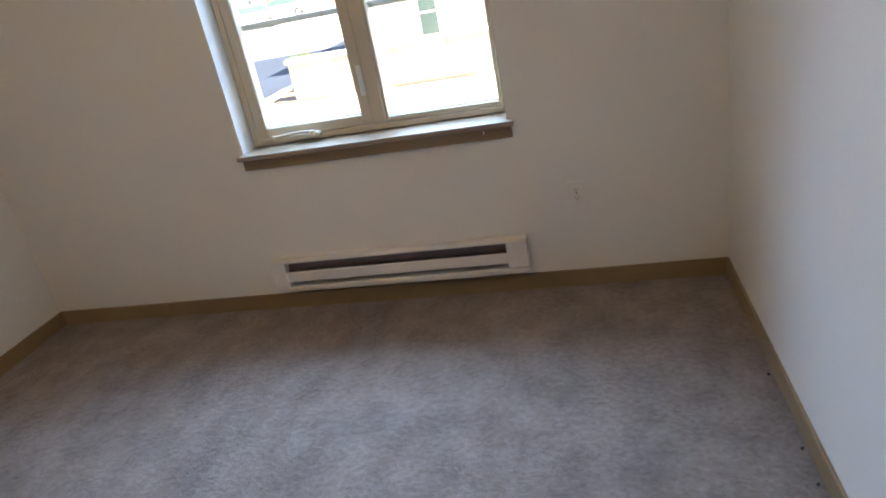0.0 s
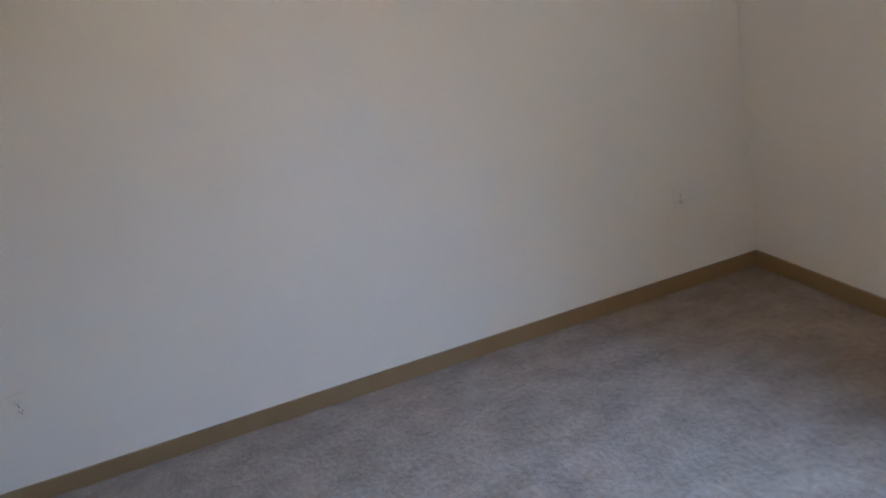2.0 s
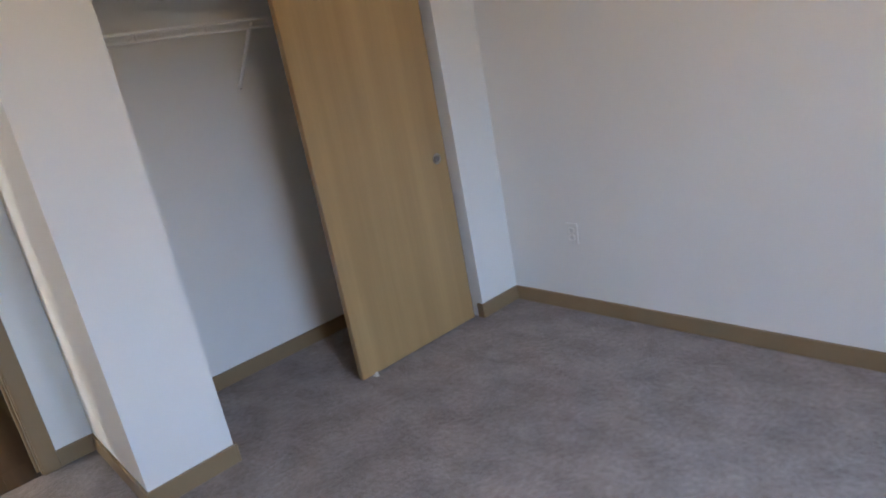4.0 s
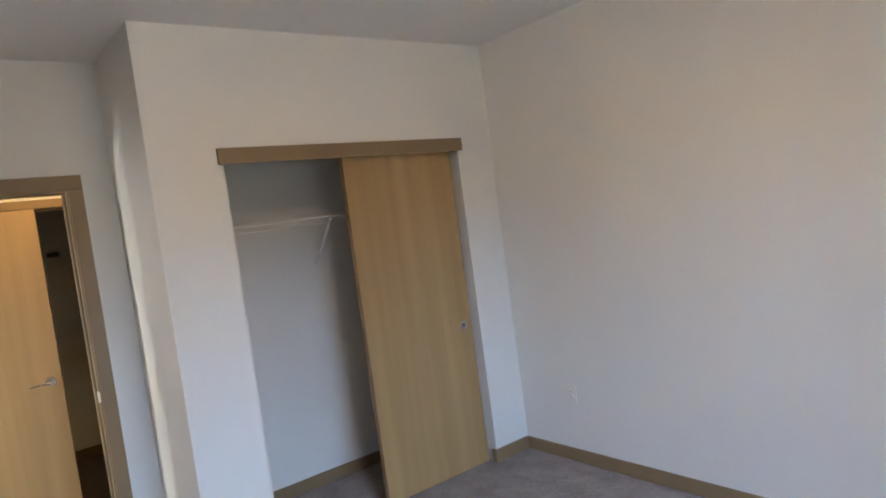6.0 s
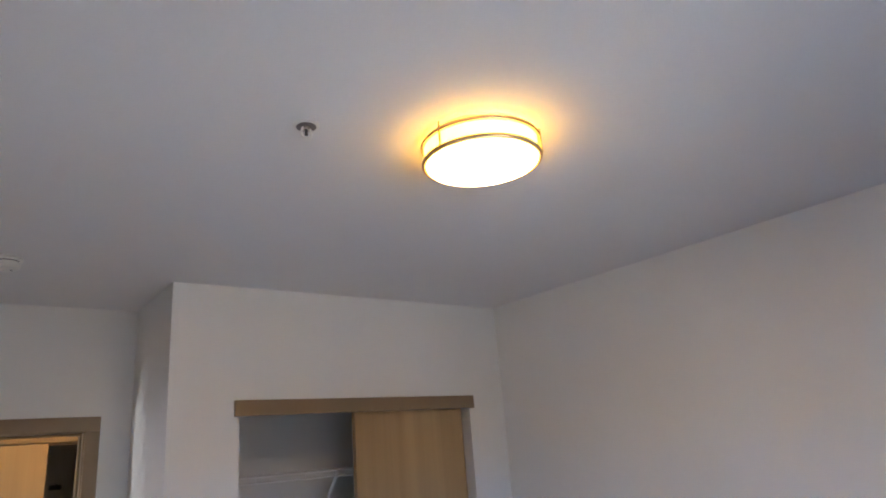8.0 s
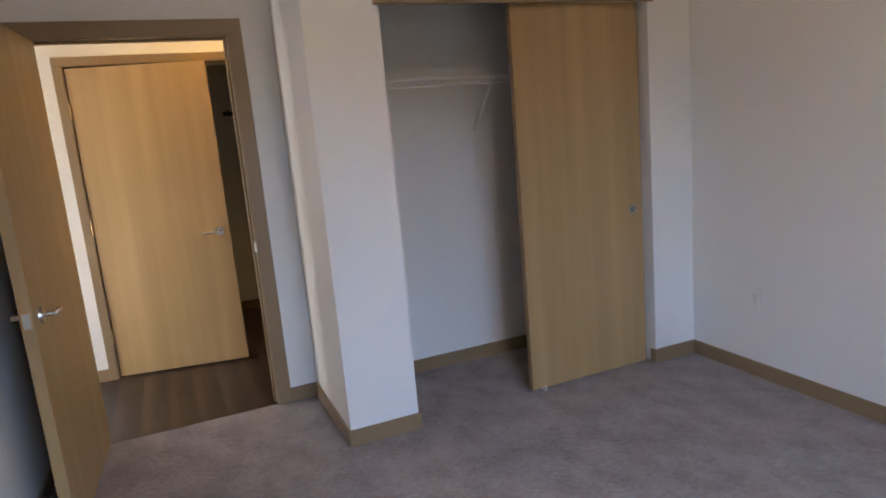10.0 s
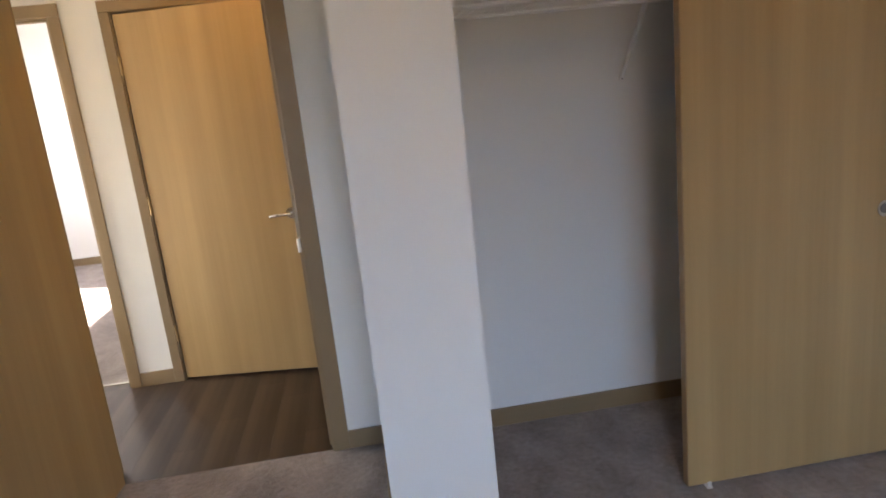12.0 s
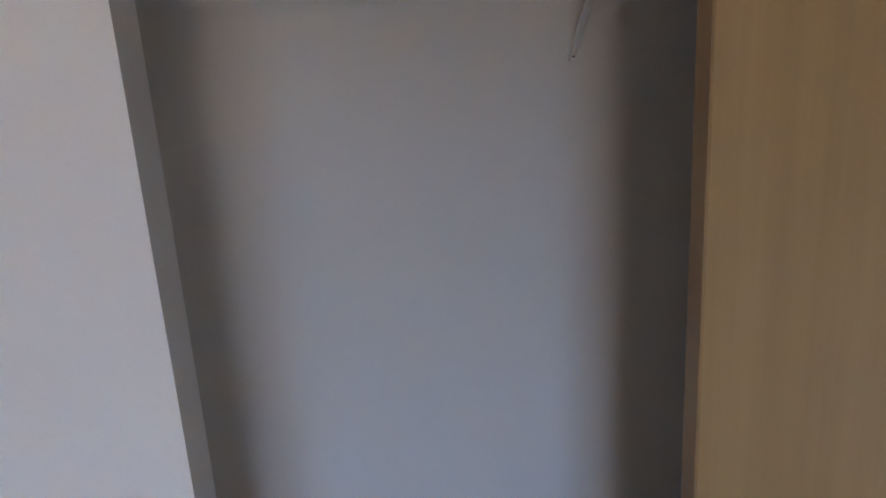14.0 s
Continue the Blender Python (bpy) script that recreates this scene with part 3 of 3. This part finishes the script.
# ---- outlets ----
def outlet(m, label):
    """A duplex outlet on a wall, its face towards -y of m."""
    o = thing("outlet", label, "outlet", m, "wall outlets")
    part("plate", box(B(), (-0.035, -0.006, -0.0575), (0.035, -0.0002, 0.0575), 0.0025, 2), PLASTIC, o)
    for z in (-0.0195, 0.0195):
        r = part("receptacle", box(B(), (-0.0165, -0.0085, z - 0.0145), (0.0165, -0.0055, z + 0.0145), 0.004, 2), PLASTIC, o)
        for x, hgt in ((-0.0063, 0.0045), (0.0063, 0.0036)):
            part("slot", box(B(), (x - 0.0011, -0.0088, z + 0.002 - hgt), (x + 0.0011, -0.0084, z + 0.002 + hgt)), DARK, r)
        part("slot", tube(B(), (0, -0.0088, z - 0.0085), (0, -0.0084, z - 0.0085), 0.0024, None, 10), DARK, r)
    part("screw", tube(B(), (0, -0.0070, 0), (0, -0.0058, 0), 0.0032, None, 12), CHROME, o)
    return o


outlet(pose(2.885, D, 0.455), "white duplex outlet on the window wall")
outlet(pose(0, 0.448, 0.437, 0, 0, 90), "white duplex outlet near the closet corner")
outlet(pose(0, 3.490, 0.472, 0, 0, 90), "white duplex outlet near the window corner")


# ---- ceiling fixtures ----
def ceiling_light(x, y, label, glow, under):
    """Drum light: an opal diffuser held by two metal rings on short posts."""
    c = thing("ceiling_light", label, "ceiling light", pose(x, y, H), "flush ceiling lights")
    part("pan", lathe(B(), [(0.165, -0.0005), (0.165, -0.012), (0.150, -0.013)]), ENAMEL, c, "", True)
    part("diffuser", lathe(B(), [(0.172, -0.0135), (0.176, -0.016), (0.176, -0.080), (0.172, -0.088)]), glow, c, "glowing opal diffuser", True)
    part("lens", lathe(B(), [(0.171, -0.0885), (0.168, -0.091), (0.150, -0.096), (0.08, -0.101), (0.004, -0.102)]), under, c, "glowing opal underside", True)
    for z in (-0.024, -0.081):
        bm = B()
        n = 64
        rings = [[bm.verts.new(((0.1795 + r) * math.cos(2 * math.pi * i / n), (0.1795 + r) * math.sin(2 * math.pi * i / n), z + h)) for i in range(n)]
                 for r, h in ((-0.002, -0.0065), (0.005, -0.006), (0.0075, -0.002), (0.0075, 0.002), (0.005, 0.006), (-0.002, 0.0065))]
        for a, b in zip(rings, rings[1:] + rings[:1]):
            for i in range(n):
                bm.faces.new((a[i], a[(i + 1) % n], b[(i + 1) % n], b[i]))
        bmesh.ops.recalc_face_normals(bm, faces=bm.faces)
        part("ring", bm, BRASS, c, "brushed bronze-coloured ring", True)
    for k in range(3):
        a = radians(9 + 120 * k)
        p = (0.185 * math.cos(a), 0.185 * math.sin(a))
        bm = tube(B(), (*p, -0.002), (*p, -0.085), 0.0034, None, 8)
        part("post", bm, BRONZE, c, "", True)
    return c


ceiling_light(1.792, 1.995, "drum ceiling light with bronze rings, switched on", DIFFUSER, LENS)
ceiling_light(2.42, -1.28, "drum ceiling light in the hall, switched on", HALL_DIFFUSER, HALL_DIFFUSER)

sp = thing("sprinkler", "white pendent fire sprinkler on the ceiling", "sprinkler", pose(2.298, 1.823, H) @ Matrix.Diagonal((1, 1, 0.85, 1)))
part("escutcheon", lathe(B(), [(0.038, -0.0005), (0.038, -0.004), (0.034, -0.008), (0.027, -0.009)]), PLASTIC, sp, "", True)
# dark steel disc paints the shadow inside the escutcheon
part("cup", lathe(B(), [(0.0285, -0.0088), (0.0285, -0.0102), (0.001, -0.0102)]), STEEL, sp, "dark disc standing for the shadow gap in the escutcheon", True)
part("body", tube(B(), (0, 0, -0.006), (0, 0, -0.022), 0.012, 0.010), CHROME, sp, "", True)
bm = B()
for s in (-1, 1):
    for a, b in zip([(0.010, -0.012), (0.0155, -0.028), (0.0145, -0.042)], [(0.0155, -0.028), (0.0145, -0.042), (0.003, -0.052)]):
        tube(bm, (s * a[0], 0, a[1]), (s * b[0], 0, b[1]), 0.0036, None, 8)
part("frame_arms", bm, PLASTIC, sp, "", True)
part("bulb", tube(B(), (0, 0, -0.022), (0, 0, -0.047), 0.0050, None, 8), DARK, sp)
part("deflector", lathe(B(), [(0.003, -0.049), (0.014, -0.051), (0.015, -0.0525), (0.002, -0.0535)], 20), PLASTIC, sp, "", True)

sm = thing("smoke_detector", "round white smoke detector on the ceiling", "smoke detector", pose(2.885, 0.150, H) @ Matrix.Diagonal((1, 1, 1.25, 1)))
part("base", lathe(B(), [(0.060, -0.0005), (0.060, -0.008), (0.056, -0.010)]), PLASTIC, sm, "", True)
# dark grey neck puts the groove's shade into its colour
part("vent_ring", lathe(B(), [(0.0475, -0.0105), (0.0475, -0.0145)]), STEEL, sm, "grey neck ring, its dark colour standing for shade in the gap", True)
part("cover", lathe(B(), [(0.0515, -0.015), (0.0525, -0.018), (0.0515, -0.030), (0.047, -0.037), (0.034, -0.0415), (0.002, -0.043)]), PLASTIC, sm, "", True)
part("test_button", tube(B(), (0.014, 0, -0.0425), (0.014, 0, -0.0455), 0.008, 0.0075, 16), ENAMEL, sm, "", True)
part("indicator", tube(B(), (-0.018, 0.012, -0.041), (-0.018, 0.012, -0.0435), 0.004, None, 10), DARK, sm)

hk = thing("wall_hook", "small dark hook on the storage closet wall", "hook", pose(2.207, -3.10, 1.746))
part("plate", box(B(), (-0.045, 0.0002, -0.018), (0.045, 0.008, 0.018), 0.003), DARK, hk)
part("prong", tube(B(), (0.0, 0.006, 0.0), (0.0, 0.055, 0.022), 0.008, 0.007, 10), DARK, hk, "", True)

# small litter on the carpet
th = thing("thread", "short dark thread lying on the carpet", "thread", pose(0.17, 2.19, 0.004))
bm = B()
for a, b in zip([(0, 0, 0), (0.012, 0.006, 0.001), (0.020, 0.018, 0.001)], [(0.012, 0.006, 0.001), (0.020, 0.018, 0.001), (0.022, 0.032, 0)]):
    tube(bm, a, b, 0.0013, None, 6)
part("strand", bm, RUBBER, th)
for x, y in ((3.479, 3.14), (3.479, 2.78), (3.479, 2.64)):
    cr = thing("crumb", "small dark crumb beside the baseboard", "crumb", pose(x, y, 0.003), "crumbs along the wall")
    bm = B()
    bmesh.ops.create_icosphere(bm, subdivisions=1, radius=0.006)
    for v in bm.verts:
        v.co *= random.uniform(0.6, 1.2)
    part("grain", bm, RUBBER, cr)

# ---- outdoors ----
GZ, PZ = -0.62, -0.50
bm = B()
bmesh.ops.create_grid(bm, x_segments=24, y_segments=24, size=300, matrix=Matrix.Translation((0, 0, GZ)))
tagged(part("ground", bm, LOT), "pale weathered parking lot", "ground", kind="structure")
arc = [(-4.1 + 0.9 * math.cos(radians(a)), 13.25 + 0.9 * math.sin(radians(a))) for a in range(0, -91, -10)]
walkway = [(30, 4.2), (30, 30), (-3.2, 30)] + arc + [(-30, 12.35), (-30, 4.2)]
tagged(part("pavement", prism(B(), walkway, GZ, PZ), CONCRETE), "pale sunlit concrete forecourt", "pavement", kind="structure")
drive = [(-3.2, 22.8)] + arc + [(-60, 12.35), (-60, 22.8)]
tagged(part("road", prism(B(), drive, GZ + 0.002, GZ + 0.01), SHADED_ASPHALT), "asphalt driveway, its dark blue-grey standing for skylit shade", "road", kind="structure")
edge = [(-3.2, 30)] + arc + [(-30, 12.35)]
inner = [(-3.02, 30)] + [(-4.1 + 1.08 * math.cos(radians(a)), 13.25 + 1.08 * math.sin(radians(a))) for a in range(0, -91, -10)] + [(-30, 12.17)]
tagged(part("kerb", prism(B(), edge + inner[::-1], PZ + 0.002, PZ + 0.05), KERB), "pale concrete kerb round the forecourt", "kerb", kind="structure")

gw = thing("garden_wall", "low cream block wall with a cap", "wall")
part("cap", box(B(), (-2.34, 12.76, 0.20), (14.0, 13.14, 0.26), 0.01), KERB, gw)
for j in range(2):
    for i in range(16):
        x = -2.30 + i * 1.015
        part("block", box(B(), (x + 0.004, 12.80, PZ + j * 0.35), (x + 1.011, 13.10, PZ + j * 0.35 + 0.346), 0.006), BLOCK, gw)

# brown bar laid at the wall's foot in place of its shadow line
ws = thing("edging", "dark brown bar standing for the shadow line at the wall's foot", "edging")
part("bar", box(B(), (-0.35, 12.66, PZ), (1.20, 12.76, PZ + 0.06), 0.01), BARK, ws)
mb = thing("planting_bed", "brown mulch bed at the end of the wall", "planting bed")
part("mulch", prism(B(), [(-2.98, 14.6), (-2.90, 13.05), (-2.6, 12.72), (-1.5, 12.68), (-1.5, 12.79), (-2.35, 12.79), (-2.35, 14.6)], PZ, PZ + 0.03), BARK, mb)


def building(x0, x1, y0, y1, z1, cols, rows, label):
    h = thing("building", label, "building")
    part("wall", box(B(), (x0, y0, PZ - 0.1), (x1, y1, z1)), STUCCO, h)
    part("roof", box(B(), (x0 - 0.3, y0 - 0.3, z1), (x1 + 0.3, y1 + 0.3, z1 + 0.25), 0.02), ROOF, h)
    for zz in rows:
        for xx in cols:
            w = part("window", box(B(), (xx - 0.05, y0 - 0.03, zz - 0.05), (xx + 0.48, y0 + 0.02, zz + 1.25), 0.005), ENAMEL, h)
            part("pane", box(B(), (xx, y0 - 0.038, zz), (xx + 0.43, y0 - 0.025, zz + 0.57)), PANE, w)
            part("pane", box(B(), (xx, y0 - 0.038, zz + 0.62), (xx + 0.43, y0 - 0.025, zz + 1.2)), PANE, w)
            part("sill", box(B(), (xx - 0.1, y0 - 0.10, zz - 0.09), (xx + 0.53, y0, zz - 0.05), 0.005), KERB, w)
    return h


building(-2.7, 16, 17.5, 26, 1.7, [-0.70, 2.7, 6.1, 9.5, 12.9], [-0.25], "low cream stucco building across the forecourt")
building(-60, -18, 66, 78, 7.0, [-58 + 4.2 * k for k in range(9)], [0.4, 3.6], "pale stucco building beyond the parking lot")


def car(x, y, turn, paint, label):
    c = thing("car", label, "car", pose(x, y, GZ, 0, 0, turn), "parked cars")
    side = [(-2.1, 0.30), (-2.15, 0.62), (-2.0, 0.88), (-1.1, 0.98), (1.35, 1.0), (2.05, 0.92), (2.15, 0.6), (2.1, 0.30)]
    bm = B()
    f = bm.faces.new([bm.verts.new((px, -0.86, pz)) for px, pz in side])
    r = bmesh.ops.extrude_face_region(bm, geom=[f])
    bmesh.ops.translate(bm, vec=(0, 1.72, 0), verts=[q for q in r["geom"] if isinstance(q, bmesh.types.BMVert)])
    bmesh.ops.recalc_face_normals(bm, faces=bm.faces)
    bmesh.ops.bevel(bm, geom=bm.edges[:], offset=0.07, segments=2, affect="EDGES")
    part("body", bm, paint, c, "", True)
    for nm, mat, s in (("cabin", PANE, 1.0), ("roof", paint, 0.0)):
        bm = B()
        lo, hi = ([(-1.15, -0.78), (1.55, 0.78), 0.95], [(-0.45, -0.62), (1.1, 0.62), 1.42]) if s else ([(-0.5, -0.64), (1.15, 0.64), 1.40], [(-0.4, -0.58), (1.02, 0.58), 1.47])
        va = [bm.verts.new((px, py, lo[2])) for px, py in ((lo[0][0], lo[0][1]), (lo[1][0], lo[0][1]), (lo[1][0], lo[1][1]), (lo[0][0], lo[1][1]))]
        vb = [bm.verts.new((px, py, hi[2])) for px, py in ((hi[0][0], hi[0][1]), (hi[1][0], hi[0][1]), (hi[1][0], hi[1][1]), (hi[0][0], hi[1][1]))]
        bm.faces.new(vb)
        bm.faces.new(va[::-1])
        for i in range(4):
            bm.faces.new((va[i], va[(i + 1) % 4], vb[(i + 1) % 4], vb[i]))
        bmesh.ops.bevel(bm, geom=bm.edges[:], offset=0.03, segments=2, affect="EDGES")
        part(nm, bm, mat, c, "", True)
    for wx in (-1.35, 1.3):
        for wy in (-0.80, 0.80):
            w = part("wheel", tube(B(), (wx, wy - 0.10, 0.32), (wx, wy + 0.10, 0.32), 0.32, None, 24), RUBBER, c, "", True)
            part("rim", tube(B(), (wx, wy - 0.108, 0.32), (wx, wy + 0.108, 0.32), 0.19, None, 18), CHROME, w, "", True)
    return c


car(-9.4, 22.9, 118, CAR_BLUE, "pale blue car parked beside the driveway")
car(-17.2, 42.0, 24, CAR_WHITE, "white car parked in the lot")
car(-19.6, 44.0, 20, CAR_GREY, "grey car parked in the lot")
car(-18.2, 49.5, 20, CAR_GREY, "grey car parked in the lot")
car(-23.0, 48.0, 22, CAR_WHITE, "white car parked in the lot")


def foliage(bm, centre, radius, count, size):
    for _ in range(count):
        d = Vector((random.gauss(0, 1), random.gauss(0, 1), random.gauss(0, 1))).normalized() * radius * random.uniform(0.45, 1.0)
        p = Vector(centre) + Vector((d.x, d.y, d.z * 0.75))
        q = Euler((random.uniform(0, 6.3), random.uniform(0, 6.3), 0)).to_matrix()
        s = size * random.uniform(0.6, 1.3)
        vs = [bm.verts.new(p + q @ Vector(o) * s) for o in ((-0.5, 0, 0), (0, 0.28, 0.08), (0.5, 0, 0), (0, -0.28, 0.08))]
        bm.faces.new(vs)


def tree(x, y, h):
    t = thing("tree", "leafy yellow-green tree beyond the parking lot", "tree", pose(x, y, GZ))
    bm = tube(B(), (0, 0, 0), (0.1, 0.05, h * 0.5), 0.16, 0.10, 12)
    limbs = [(0.9, 0.2, h * 0.75), (-0.8, 0.4, h * 0.78), (0.1, -0.9, h * 0.72), (0.0, 0.3, h * 0.9)]
    for q in limbs:
        tube(bm, (0.1, 0.05, h * 0.45), q, 0.07, 0.02, 8)
    part("trunk", bm, BARK, t, "", True)
    bm = B()
    for q in limbs:
        for _ in range(5):
            foliage(bm, (q[0] + random.uniform(-0.8, 0.8), q[1] + random.uniform(-0.8, 0.8), q[2] + random.uniform(-0.6, 0.6)), 0.7, 70, 0.28)
    part("crown", bm, LEAF, t)


tree(-22.0, 56.0, 6.5)
tree(-27.5, 58.0, 8.5)


def shrub(x, y, k, leaf, label):
    t = thing("shrub", label, "shrub", pose(x, y, PZ), "shrubs along the wall")
    bm = B()
    for _ in range(6):
        tube(bm, (0, 0, 0), (random.uniform(-0.3, 0.3) * k, random.uniform(-0.2, 0.2) * k, 0.75 * k), 0.015 * k, 0.005 * k, 6)
    part("stems", bm, BARK, t)
    bm = B()
    for _ in range(6):
        foliage(bm, (random.uniform(-0.35, 0.35) * k, random.uniform(-0.15, 0.15) * k, random.uniform(0.5, 0.95) * k), 0.40 * k, 90, 0.13 * k)
    part("leaves", bm, leaf, t)


for x in (2.6, 3.5, 5.2):
    shrub(x, 13.7, 1.0, SHRUB, "dry yellowish shrub behind the low wall")
for x, y, k in ((-2.62, 13.9, 0.45), (-2.66, 14.35, 0.6)):
    shrub(x, y, k, LEAF, "small green shrub at the end of the wall")

# ---- hall planks, one by one ----
fh = tagged(part("floor_hall", box(B(), (1.48, HY, -0.012), (5.2, RY - 0.006, -0.0035)), RUBBER), "dark wood-look vinyl plank hall floor", "floor", kind="structure")
part("storage_floor", box(B(), (1.48, -3.10, -0.012), (3.43, HY - 0.0005, -0.001)), PLANK, fh)
part("doorway_floor", box(B(), (BL, HY - 0.075, -0.012), (BR, HY - 0.0005, -0.001)), PLANK, fh)
plank_meshes = {}
px = 1.48
row = 0
while px < 5.19:
    cuts = [HY, HY + (0.25, 0.62, 0.88, 0.45)[row % 4], RY - 0.007]
    for a, b in zip(cuts, cuts[1:]):
        key = round(b - a, 4)
        if key not in plank_meshes:
            bm = box(B(), (0.0001, 0.0001, -0.0035), (0.1499, b - a - 0.0001, 0.0), 0.0003)
            me = bpy.data.meshes.new("plank")
            bm.to_mesh(me)
            bm.free()
            me.materials.append(PLANK)
            plank_meshes[key] = me
        ob = new("plank", plank_meshes[key])
        ob.parent = fh
        ob.location = (px, a, 0)
    px += 0.15
    row += 1
